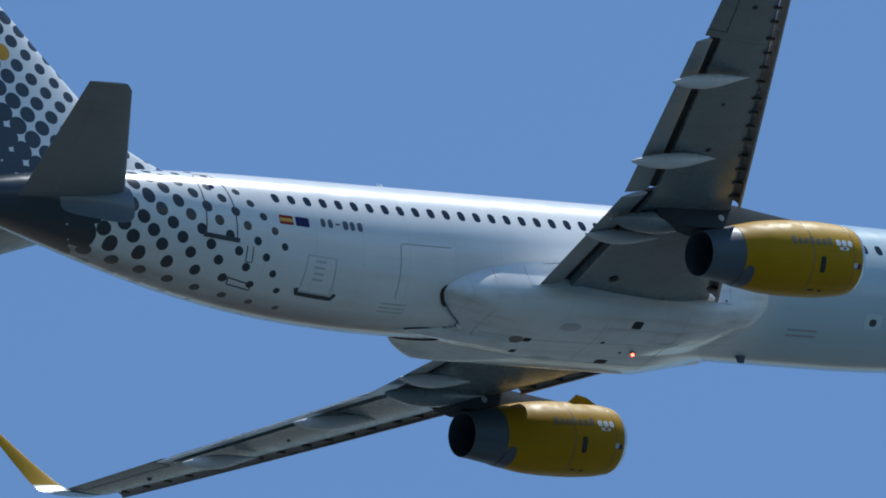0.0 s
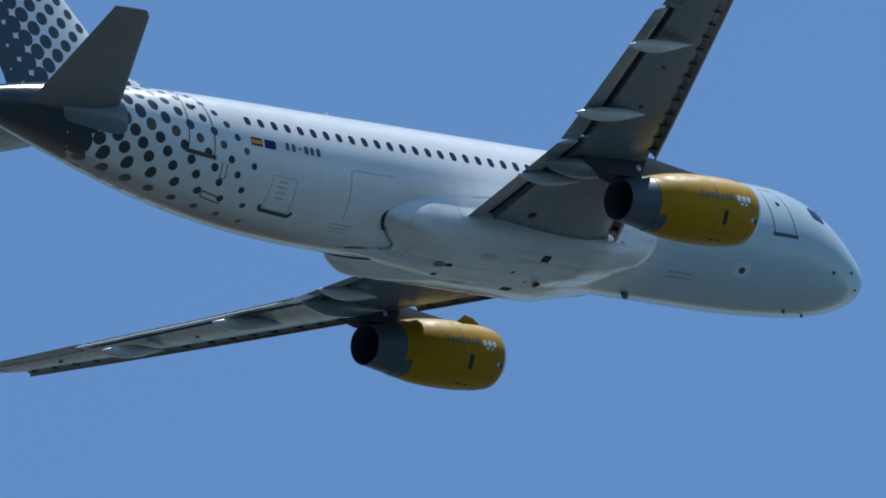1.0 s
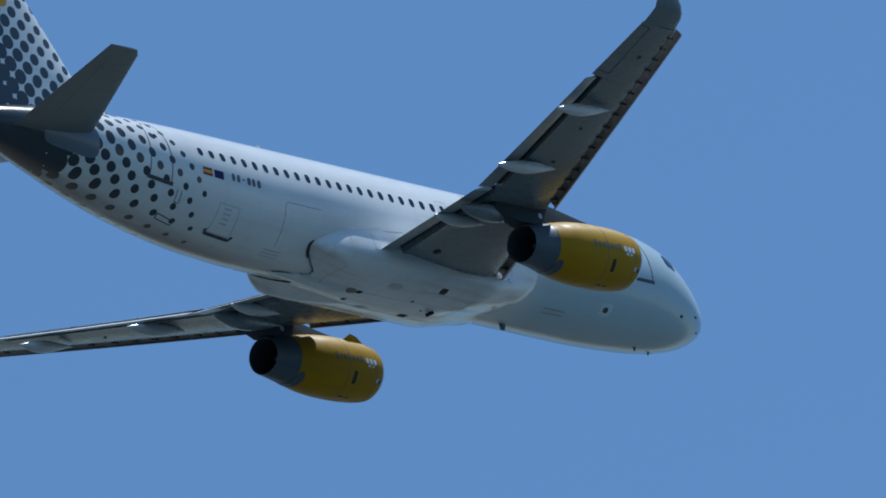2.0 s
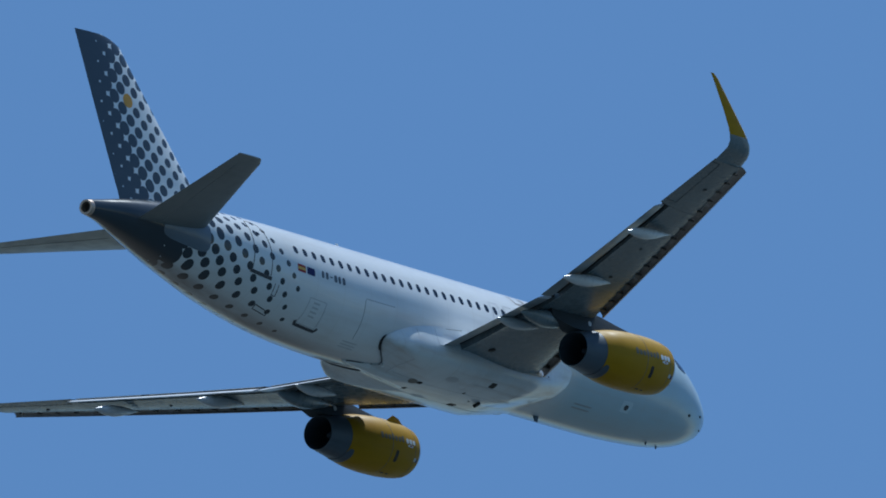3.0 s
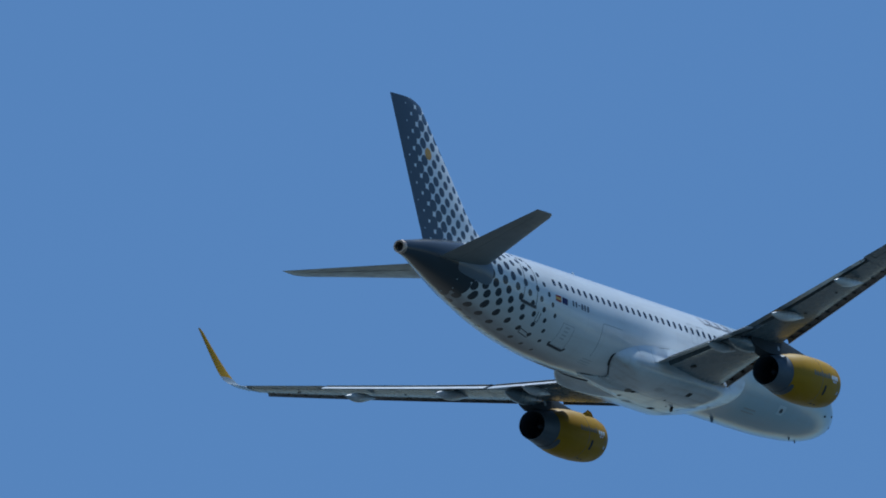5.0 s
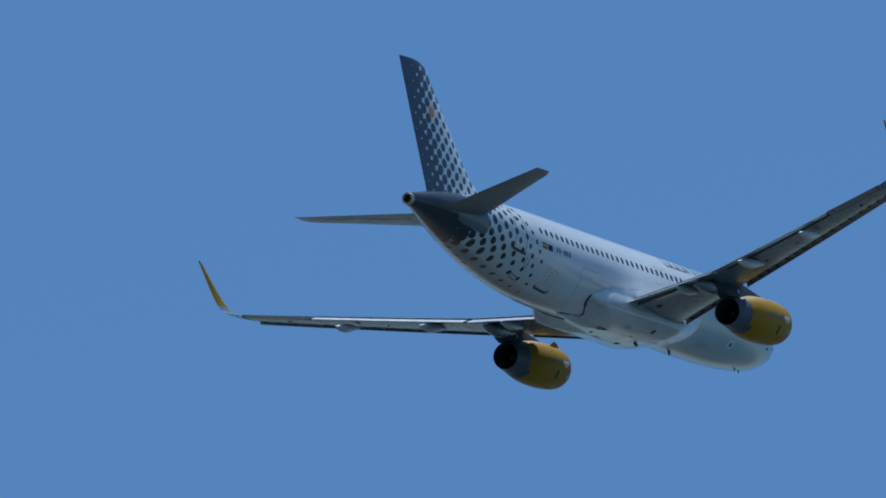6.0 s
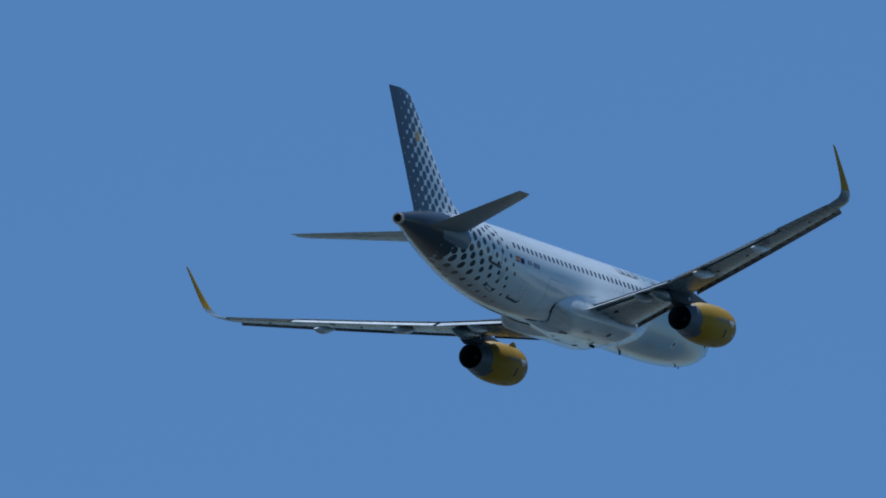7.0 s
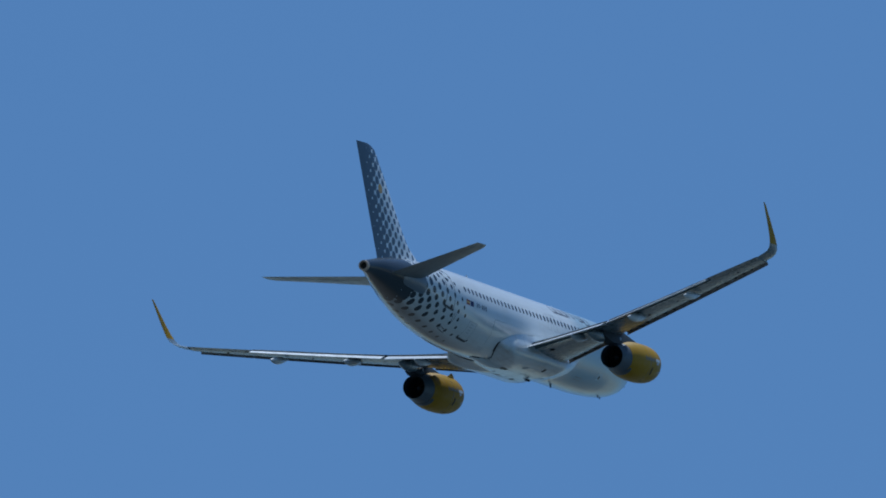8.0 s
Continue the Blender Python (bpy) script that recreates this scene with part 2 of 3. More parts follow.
def loft(bm, rings, closed=True, caps=True):
    """Skin a row of rings of equal length."""
    vs = [[bm.verts.new(p) for p in ring] for ring in rings]
    n = len(vs[0])
    for a, b in zip(vs, vs[1:]):
        for i in range(n if closed else n - 1):
            j = (i + 1) % n
            bm.faces.new((a[i], a[j], b[j], b[i]))
    if caps and closed:
        bm.faces.new(vs[0])
        bm.faces.new(vs[-1][::-1])
    return vs


def smooth_at(x, xs, ys):
    """Cubic through the table, with finite-difference tangents."""
    if x <= xs[0]:
        return ys[0]
    if x >= xs[-1]:
        return ys[-1]
    i = max(k for k in range(len(xs) - 1) if xs[k] <= x)

    def slope(k):
        if k == 0 or k == len(xs) - 1:
            j = 0 if k == 0 else k - 1
            return (ys[j + 1] - ys[j]) / (xs[j + 1] - xs[j])
        a, b = (ys[k] - ys[k - 1]) / (xs[k] - xs[k - 1]), (ys[k + 1] - ys[k]) / (xs[k + 1] - xs[k])
        return 0 if a * b <= 0 else 2 * a * b / (a + b)
    h = xs[i + 1] - xs[i]
    t = (x - xs[i]) / h
    return ((2 * t ** 3 - 3 * t ** 2 + 1) * ys[i] + (t ** 3 - 2 * t ** 2 + t) * h * slope(i)
            + (3 * t ** 2 - 2 * t ** 3) * ys[i + 1] + (t ** 3 - t ** 2) * h * slope(i + 1))


# ---- unseen ground, far below ----
def ground():
    bm = bmesh.new()
    bmesh.ops.create_grid(bm, x_segments=80, y_segments=80, size=20000)
    for v in bm.verts:
        if v.co.length > 150:
            v.co.z = -3 + 3 * noise.noise(v.co * 0.0021)
    tagged(part("ground", bm, "ground", None), "unseen ground sheet, brown and blue to tint the hull from below", "ground", kind="structure")


ground()

# ---- the airliner: x aft from the nose, y to starboard, z up from the cabin's axis ----
airliner = tagged(new("airliner"), "white twin-jet airliner with slate dotted tail and yellow engines, climbing", "airliner")

ST = (0.0, 0.08, 0.25, 0.6, 1.1, 1.7, 2.4, 3.2, 4.2, 5.4, 7.0, 22.5, 24.0, 26.0, 28.0, 30.0, 32.0, 34.0, 35.5, 36.8, 37.57)
TOP = (-0.62, -0.38, -0.15, 0.15, 0.50, 1.02, 1.52, 1.88, 2.06, 2.09, 2.105, 2.105, 2.105, 2.105, 2.10, 2.08, 2.02, 1.86, 1.66, 1.42, 1.28)
BOT = (-0.62, -0.88, -1.10, -1.35, -1.56, -1.73, -1.86, -1.95, -2.02, -2.08, -2.11, -2.08, -2.05, -1.92, -1.66, -1.27, -0.76, -0.19, 0.25, 0.60, 0.72)
HALF = (0.0, 0.28, 0.52, 0.83, 1.14, 1.42, 1.64, 1.80, 1.90, 1.955, 1.975, 1.975, 1.975, 1.96, 1.89, 1.73, 1.46, 1.08, 0.75, 0.42, 0.27)


def hull(x, deg, off=0.0):
    """A point of the fuselage skin at a station and an angle up from starboard."""
    top, bot, half = smooth_at(x, ST, TOP), smooth_at(x, ST, BOT), smooth_at(x, ST, HALF)
    a = radians(deg)
    return Vector((x, (half + off) * math.cos(a), (top + bot) / 2 + ((top - bot) / 2 + off) * math.sin(a)))


ROW_DEG = (-150, -112, -85.5, -66, -51, -38.5, -26.5, -15, -4, 7, 17.5, 27.5, 37.5, 48, 59, 70, 82, 94)
ROW_NUM = (-8.2, -7, -6, -5, -4, -3, -2, -1, 0, 1, 2, 3, 4, 5, 6, 7, 8, 9)


def build_fuselage():
    xs = [0.0, 0.02, 0.05, 0.1, 0.17, 0.25, 0.35, 0.48] + list(np.arange(0.6, 7.0, 0.2)) + list(np.arange(7.0, 22.5, 0.8)) + list(np.arange(22.5, 37.5, 0.25)) + [37.57]
    n = 96
    rings = [[hull(x, 360 * i / n - 180) for i in range(n)] for x in xs if x > 0]
    bm = bmesh.new()
    vs = loft(bm, rings, caps=False)
    tip = bm.verts.new((0, 0, -0.62))
    for i in range(n):
        bm.faces.new((tip, vs[0][i], vs[0][(i + 1) % n]))
    uv, uw = bm.loops.layers.uv.new("station_row"), bm.loops.layers.uv.new("row_pitch")
    for f in bm.faces:
        c = f.calc_center_median()
        mirrored = c.y < 0 and c.z > -0.4 * smooth_at(c.x, ST, HALF) - 0.9 + 0.2 * max(0, c.x - 25)
        for lp in f.loops:
            p = lp.vert.co
            top, bot, half = smooth_at(p.x, ST, TOP), smooth_at(p.x, ST, BOT), smooth_at(p.x, ST, HALF)
            y = (-p.y if mirrored else p.y) / max(0.01, half)
            d = math.degrees(math.atan2((p.z - (top + bot) / 2) / max(0.01, (top - bot) / 2), y))
            if d > 120:
                d -= 360
            d -= (p.x - 28.5) * smooth_at(d, (-70, -52, -15, 0, 15, 30, 60, 90), (0, 1.2, 1.3, 2.0, 3.3, 3.8, 2.5, 0)) * (1 if p.x > 25 else 0)
            lp[uv].uv = (p.x, smooth_at(d, ROW_DEG, ROW_NUM))
            per_row = 1.0 / max(0.02, (smooth_at(d + 1, ROW_DEG, ROW_NUM) - smooth_at(d - 1, ROW_DEG, ROW_NUM)) / 2)
            lp[uw].uv = (radians(per_row) * (top - bot + 2 * half) / 4, 0)
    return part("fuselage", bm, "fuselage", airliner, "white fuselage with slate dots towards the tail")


fuselage = build_fuselage()


def patch(name, material, parent, x0, x1, d0, d1, off=0.006, power=8.0, label="", nx=5, nd=6, skin=hull):
    """A thin raised plate on the skin between two stations and two angles; a low power rounds it to an ellipse."""
    bm = bmesh.new()
    cx, cd, hx, hd = (x0 + x1) / 2, (d0 + d1) / 2, (x1 - x0) / 2, (d1 - d0) / 2
    n = 4 * max(nx, nd)
    rings = []
    for s, o in ((1.0, -0.012), (1.0, off), (0.66, off), (0.33, off)):
        ring = []
        for k in range(n):
            a = 2 * math.pi * k / n
            c, q = math.cos(a), math.sin(a)
            r = s / (abs(c) ** power + abs(q) ** power) ** (1 / power)
            ring.append(skin(cx + hx * c * r, cd + hd * q * r, o))
        rings.append(ring)
    vs = loft(bm, rings, caps=False)
    mid = bm.verts.new(skin(cx, cd, off))
    for k in range(n):
        bm.faces.new((vs[-1][k], vs[-1][(k + 1) % n], mid))
    return part(name, bm, material, parent, label)


def outline(name, material, parent, corners, width, off=0.007, label="", skin=hull):
    """A narrow raised line on the skin through (station, angle) corners."""
    bm = bmesh.new()
    pts = []
    for (xa, da), (xb, db) in zip(corners, corners[1:]):
        m = max(2, int(max(abs(xb - xa) / 0.12, abs(db - da) / 4)))
        pts += [(xa + (xb - xa) * k / m, da + (db - da) * k / m) for k in range(m)]
    pts.append(corners[-1])
    rings = []
    for k, (x, d) in enumerate(pts):
        p = skin(x, d, 0)
        a, b = skin(*pts[max(0, k - 1)], 0), skin(*pts[min(len(pts) - 1, k + 1)], 0)
        up = (skin(x, d, 0.1) - p).normalized()
        side = up.cross(b - a).normalized() * width / 2
        rings.append([p + side - up * 0.01, p + side + up * off, p - side + up * off, p - side - up * 0.01])
    loft(bm, rings)
    return part(name, bm, material, parent, label, smooth=False)


def blade(name, material, parent, base, length, height, lean=0.5, thick=0.05, down=False):
    """A swept blade aerial."""
    bm = bmesh.new()
    rings = []
    for t in (0.0, 0.5, 1.0):
        c, z = length * (1 - 0.45 * t), height * t * (-1 if down else 1)
        x = base[0] + lean * height * t
        w = thick * (1 - 0.5 * t)
        rings.append([(x, base[1], base[2] + z), (x + c * 0.4, base[1] + w, base[2] + z), (x + c, base[1], base[2] + z), (x + c * 0.4, base[1] - w, base[2] + z)])
    loft(bm, rings)
    return part(name, bm, material, parent)


# ---- belly fairing: a shell proud of the hull, blunt at its aft edge ----
AFT_DEG = (-90, -86, -82, -77, -64, -54, -47, -38, -28, -22, -17)
AFT_X = (22.75, 22.3, 21.3, 20.95, 21.47, 21.85, 21.93, 21.49, 20.5, 19.3, 17.6)
FORE_X = (12.1, 11.95, 11.8, 11.6, 11.1, 10.8, 10.62, 10.5, 10.5, 11.4, 13.4)


def front(d, t):
    """Growth of the fairing behind its front edge: full at the sides, gentle along the keel."""
    t = min(1, max(0, t))
    keel = min(1, max(0, (-60 - d) / 18))
    return (1 - keel) * t ** 0.8 + keel * t * t * (3 - 2 * t)


def fairing(x, deg, off=0.0):
    """The fairing's skin at a station and an angle up from starboard."""
    d = deg if deg > -90 else -180 - deg
    aft, fore = smooth_at(d, AFT_DEG, AFT_X), smooth_at(d, AFT_DEG, FORE_X)
    base = hull(x, deg)
    c, s = math.cos(radians(deg)), math.sin(radians(deg))
    lo, hi = 1.5, 3.2
    bottom = 1.33 - 0.10 * max(0, (x - 20.6) / 2.2) - 0.16 * max(0, (13.2 - x) / 3.2)
    side = 2.16 - 0.35 * max(0, (13.0 - x) / 3.0) ** 1.5
    for _ in range(22):
        r = (lo + hi) / 2
        y, z = abs(r * c), 0.03 + r * s + 1.0
        inside = (y / side) ** 2.7 + (max(0.0, -z) / bottom) ** 2.7 < 1 if z < 0 else y < side
        lo, hi = (r, hi) if inside else (lo, r)
    r0 = math.hypot(base.y, base.z - 0.03)
    ease = min(1, max(0, (-19 - d) / 28))
    taper = smooth_at(d, (-90, -72, -58, -46, -30, -17), (2.8, 2.4, 1.9, 0.9, 0.6, 0.6))
    grow = min(1, max(0, aft - x) / taper) ** (0.65 if d > -50 else 0.85) * front(d, (x - fore) / 2.6)
    bulge = 0.035 + max(0.0, lo - r0) * ease * ease * (3 - 2 * ease) * min(1, grow)
    rim = 0.25 if d > -60 else 0.9
    if x < fore + rim:
        bulge *= max(0, (x - fore) / rim)
    r = r0 + bulge + off
    return Vector((x, r * c, 0.03 + r * s))


def build_fairing():
    bm = bmesh.new()
    rings = []
    for k in range(75):
        deg = -17 - 146 * k / 74
        d = deg if deg > -90 else -180 - deg
        aft, fore = smooth_at(d, AFT_DEG, AFT_X), smooth_at(d, AFT_DEG, FORE_X)
        row = []
        for i in range(41):
            u = i / 40
            u = u + 0.5 * math.sin(2 * math.pi * u) / (-2 * math.pi)
            row.append(fairing(fore + (aft - fore) * u, deg))
        row.append(hull(aft, deg, -0.05))
        rings.append(row)
    loft(bm, rings, closed=False)
    body = part("belly_fairing", bm, "belly", airliner, "grimy pale belly fairing")
    for m in (1, -1):
        edge = [(smooth_at(d, AFT_DEG, AFT_X) + 0.012, d if m > 0 else -180 - d) for d in np.linspace(-17, -88, 40)]
        outline("fairing_seal", "line", body, edge, 0.018, 0.045)
        slit = [(x + 0.03, d) for x, d in edge if -60 < (d if m > 0 else -180 - d) < -41]
        outline("fairing_gap", "dark", body, slit, 0.08, 0.05)
    return body


belly = build_fairing()


# ---- wings ----
def le_x(y):
    return 15.05 + 0.511 * (y - 6.23)


def te_x(y):
    return 18.62 + 0.03 * (y - 1.7) if y < 6.4 else 18.76 + 0.315 * (y - 6.4)


def cut_x(y):
    return 17.84 if y < 6.4 else 17.92 + 0.357 * (y - 6.4)


def le_z(y):
    return -1.25 + 0.135 * (y - 1.98) + 0.0012 * (y - 1.98) ** 2


def thickness(y):
    return 0.145 - 0.035 * min(1, max(0, (y - 2) / 8))


NP = 18


def airfoil(n=NP):
    """Unit-thickness section: (chord, height) from the trailing edge over the top, round the nose and back below."""
    pts = []
    for k in range(2 * n + 1):
        u = k / n - 1
        c = u * u
        h = 1.4845 * math.sqrt(c) - 0.63 * c - 1.758 * c * c + 1.4215 * c ** 3 - 0.5075 * c ** 4
        pts.append((c, h * (1.0 if u < 0 else -0.92) + 0.0))
    return pts


AIR = airfoil()


def section(le, te, tilt, thick, side, up=Vector((0, 0, 1)), cut=None):
    """Airfoil ring from nose to tail point; the nose may be cut off at a chord share, or the tail behind it."""
    chord = te - le
    c = chord.length
    ring = []
    for u, h in AIR:
        if cut:
            u = min(u, cut)
        ring.append(le + chord * u + up * (h * thick * c if not cut or u < cut else math.copysign(1, h) * thick * c * 0.25))
    return [Vector((p.x, p.y * side, p.z)) for p in ring]


def wing_ends(y):
    le = Vector((le_x(y), y, le_z(y)))
    te = Vector((te_x(y), y, le_z(y) + 0.012 * (te_x(y) - le_x(y))))
    return le, te


SHARKLET = ((16.55, 1.01, 20.33, 21.96), (16.95, 1.09, 20.56, 22.06), (17.2, 1.19, 20.76, 22.12), (17.38, 1.36, 20.98, 22.2),
            (17.47, 1.56, 21.2, 22.3), (17.53, 1.8, 21.46, 22.42), (17.6, 2.3, 21.95, 22.68), (17.66, 2.9, 22.5, 23.0), (17.71, 3.45, 22.98, 23.3), (17.72, 3.6, 23.2, 23.4))


def wing_height(x, y, share_below=1.0):
    """Height of the wing's lower skin at a plan point."""
    le, te = wing_ends(y)
    u = min(1, max(0, (x - le.x) / (te.x - le.x)))
    h = 1.4845 * math.sqrt(u) - 0.63 * u - 1.758 * u * u + 1.4215 * u ** 3 - 0.5075 * u ** 4
    return le.z + (te.z - le.z) * u - 0.92 * h * thickness(y) * (te.x - le.x)


def canoe(bm, nose, tail, y, side, deep, wide, n=18, m=22):
    """A slim fairing under the wing: fine nose against the skin, full behind the middle, blunt drooping tail."""
    rings = []
    for k in range(m + 1):
        t = k / m
        s = max(0.03, 0.16 * t + math.sin(math.pi * t ** 1.35) ** 0.9) if t < 1 else 0.14
        x, z = nose[0] + (tail[0] - nose[0]) * t, nose[1] + (tail[1] - nose[1]) * t ** 1.15
        ring = []
        for i in range(n):
            a = 2 * math.pi * i / n
            up = math.sin(a)
            ring.append((x, side * (y + wide * s * math.cos(a)), z + deep * s * (up * 0.55 if up > 0 else up)))
        rings.append(ring)
    loft(bm, rings)


def strip(name, a, b, width, parent, material="line", depth=0.012):
    """A narrow flat bar between two points, lying level."""
    a, b = Vector(a), Vector(b)
    across = (b - a).cross(Vector((0, 0, 1))).normalized() * width / 2
    up = Vector((0, 0, depth / 2))
    bm = bmesh.new()
    loft(bm, [[p + across + up, p - across + up, p - across - up, p + across - up] for p in (a, b)])
    return part(name, bm, material, parent, smooth=False)


def disc(name, at, radius, material, parent):
    bm = bmesh.new()
    bmesh.ops.create_cone(bm, cap_ends=True, segments=20, radius1=radius, radius2=radius * 0.9, depth=0.05, matrix=Matrix.Translation(at))
    return part(name, bm, material, parent)


def build_wing(side):
    bm = bmesh.new()
    rings = []
    for y in (1.2, 1.98, 2.8, 4.0, 5.2, 6.4, 7.5, 9.0, 10.5, 12.0, 13.28):
        le, te = wing_ends(y)
        rings.append(section(le, te, 0, thickness(y), side, cut=(cut_x(y) - le.x) / (te.x - le.x)))
    loft(bm, rings)
    wing = part("wing", bm, "grey", airliner, "grey swept wing")
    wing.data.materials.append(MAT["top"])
    # upward faces take the painted sunlit tone, the rest the shade tone
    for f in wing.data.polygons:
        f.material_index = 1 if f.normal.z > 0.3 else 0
    bm = bmesh.new()
    rings = []
    for y in (13.3, 14.2, 15.2, 16.0, 16.5):
        le, te = wing_ends(y)
        rings.append(section(le, te, 0, thickness(y), side))
    loft(bm, rings)
    part("outer_wing", bm, "grey", wing)
    # upturned tip
    bm = bmesh.new()
    rings, cut = [], 4
    le, te = wing_ends(16.5)
    path = [(16.5, le.z, le.x, te.x)] + list(SHARKLET)
    for k, (y, z, xa, xb) in enumerate(path):
        a, b = path[max(0, k - 1)], path[min(len(path) - 1, k + 1)]
        along = Vector((0, b[0] - a[0], b[1] - a[1])).normalized()
        up = Vector((0, -along.z, along.y))
        rings.append(section(Vector((xa, y, z)), Vector((xb, y, z - (0.028 * (xb - xa) if k < 2 else 0.0))), 0, 0.10, side, up))
    loft(bm, rings[:cut + 2])
    part("sharklet_root", bm, "grey", wing)
    bm = bmesh.new()
    loft(bm, rings[cut + 1:])
    tip = part("sharklet", bm, "yellow", wing, "yellow upturned wing tip with a grey leading edge")
    tip.data.materials.append(MAT["fairing"])
    for f in tip.data.polygons:
        if f.index < (len(rings) - cut - 2) * len(AIR) and abs(f.index % len(AIR) - NP + 0.5) < 4:
            f.material_index = 1
    # flaps: inner and outer
    for y0, y1 in ((1.9, 6.3), (6.5, 13.22)):
        bm = bmesh.new()
        rings = []
        for k in range(7):
            y = y0 + (y1 - y0) * k / 6
            le, te = wing_ends(y)
            x0, x1 = cut_x(y) + 0.27, te.x + 0.32
            z0 = le.z + (te.z - le.z) * (cut_x(y) - le.x) / (te.x - le.x) - 0.03
            rings.append(section(Vector((x0, y, z0)), Vector((x1, y, z0 - 0.22 * (x1 - x0))), 0, 0.15 if y < 6.4 else 0.13, side))
        loft(bm, rings)
        flap = part("flap", bm, "flap", wing, "slightly lowered trailing flap, sunlit tone painted on top")
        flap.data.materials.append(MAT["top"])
        # sunlit tone painted on the flap's upward faces
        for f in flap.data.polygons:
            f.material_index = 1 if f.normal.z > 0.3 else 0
        # dark strip added in the flap joint, its colour standing in for shade
        bm = bmesh.new()
        rings = []
        for y in (y0, y1):
            le, te = wing_ends(y)
            z0 = le.z + (te.z - le.z) * (cut_x(y) - le.x) / (te.x - le.x)
            rings.append([(cut_x(y) - 0.03, side * y, z0 + 0.10), (cut_x(y) + 0.32, side * y, z0 + 0.06), (cut_x(y) + 0.32, side * y, z0 + 0.03), (cut_x(y) - 0.03, side * y, z0 + 0.03)])
        loft(bm, rings)
        part("flap_joint_shade", bm, "dark", wing)
    # spoiler plates roof the flap joint
    for y0, y1 in ((2.1, 6.3), (6.5, 8.6), (8.65, 10.8), (10.85, 13.2)):
        bm = bmesh.new()
        rings = []
        for k in range(4):
            y = y0 + (y1 - y0) * k / 3
            le, te = wing_ends(y)
            c = te.x - le.x
            xa, xb = cut_x(y) - 0.25, cut_x(y) + 0.36

            def roof(x):
                u = (x - le.x) / c
                h = 1.4845 * math.sqrt(u) - 0.63 * u - 1.758 * u * u + 1.4215 * u ** 3 - 0.5075 * u ** 4
                return le.z + (te.z - le.z) * u + h * thickness(y) * c + 0.012
            rings.append([(xa, side * y, roof(xa)), (cut_x(y), side * y, roof(cut_x(y))), (xb, side * y, roof(xb)), (xb, side * y, roof(xb) - 0.02), (cut_x(y), side * y, roof(cut_x(y)) - 0.05), (xa, side * y, roof(xa) - 0.06)])
        loft(bm, rings)
        spoiler = part("spoiler", bm, "dark", wing, "spoiler panel, sunlit tone painted on top, shade tone below")
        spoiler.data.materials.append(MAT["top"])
        # painted sunlit tone above; near-black below stands in for shade
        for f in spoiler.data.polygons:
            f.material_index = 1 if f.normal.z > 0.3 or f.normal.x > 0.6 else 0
    # slats, drooped ahead of the leading edge
    outer = ((0.10, 0.047), (0.055, 0.042), (0.02, 0.026), (0.004, 0.010), (0.0, -0.003), (0.010, -0.018), (0.035, -0.027))
    inner = ((0.040, -0.021), (0.026, -0.008), (0.022, 0.006), (0.036, 0.024), (0.098, 0.043))
    for y0, y1 in ((2.0, 5.15), (6.28, 8.77), (8.785, 11.32), (11.335, 13.92), (13.935, 16.45)):
        bm = bmesh.new()
        rings = []
        for k in range(4):
            y = y0 + (y1 - y0) * k / 3
            le, te = wing_ends(y)
            s = 1.6 + 0.5 * (te.x - le.x)
            ca, sa = math.cos(radians(18)), math.sin(radians(18))
            ring = []
            for u, h in outer + inner:
                dx, dz = (u - 0.1) * s, (h - 0.045) * s
                ring.append((le.x + 0.045 * s - 0.013 * (y - 2.5) + dx * ca + dz * sa * 0.4, side * y, le.z + 0.016 * s + dz * ca + dx * sa * 0.75))
            rings.append(ring)
        loft(bm, rings)
        part("slat", bm, "slat", wing, "drooped leading-edge slat")
        for q in (0.14, 0.38, 0.62, 0.86):
            bm = bmesh.new()
            y = y0 + (y1 - y0) * q
            le, te = wing_ends(y)
            s = 1.6 + 0.5 * (te.x - le.x)
            bmesh.ops.create_cube(bm, size=1, matrix=Matrix.Translation((le.x + 0.02 * s, side * y, le.z - 0.035 * s)) @ Matrix.Diagonal((0.10 * s, 0.085, 0.030 * s, 1)))
            bmesh.ops.bevel(bm, geom=bm.edges[:], offset=0.015, segments=1, affect="EDGES")
            part("slat_track", bm, "track", wing)
    # flap track fairings
    for y, nose, tail, deep in ((4.55, (16.3, -1.05), (19.15, -1.13), 0.25), (8.25, (16.68, -0.42), (20.14, -0.80), 0.27), (11.98, (18.45, 0.02), (21.31, -0.33), 0.25)):
        bm = bmesh.new()
        canoe(bm, nose, tail, y, side, deep, 0.18)
        part("flap_track_fairing", bm, "fairing", wing, "pointed pale flap track fairing")
    bm = bmesh.new()
    canoe(bm, (15.2, -1.0), (18.95, -1.12), 5.5, side, 0.36, 0.30)
    part("flap_hinge_fairing", bm, "grey", wing, "grey fairing behind the engine pylon")
    # aileron joint
    for (ya, ua), (yb, ub) in (((13.6, 0.72), (16.3, 0.72)), ((13.6, 0.72), (13.6, 0.99)), ((16.3, 0.72), (16.3, 0.99))):
        pts = []
        for y, u in ((ya, ua), (yb, ub)):
            x = le_x(y) + (te_x(y) - le_x(y)) * u
            pts.append((x, y * side, wing_height(x, y) - 0.002))
        strip("hinge_line", pts[0], pts[1], 0.02, wing, "pylon")
    # drain hole near the root, access plates further out
    disc("scupper", (16.75, 2.55 * side, wing_height(16.75, 2.55)), 0.14, "dark", wing)
    for y in (8.6, 10.6, 14.8):
        x = le_x(y) + 0.42 * (te_x(y) - le_x(y))
        disc("access_plate", (x, y * side, wing_height(x, y)), 0.035 + 0.02 * (int(y) % 3), "pylon", wing)
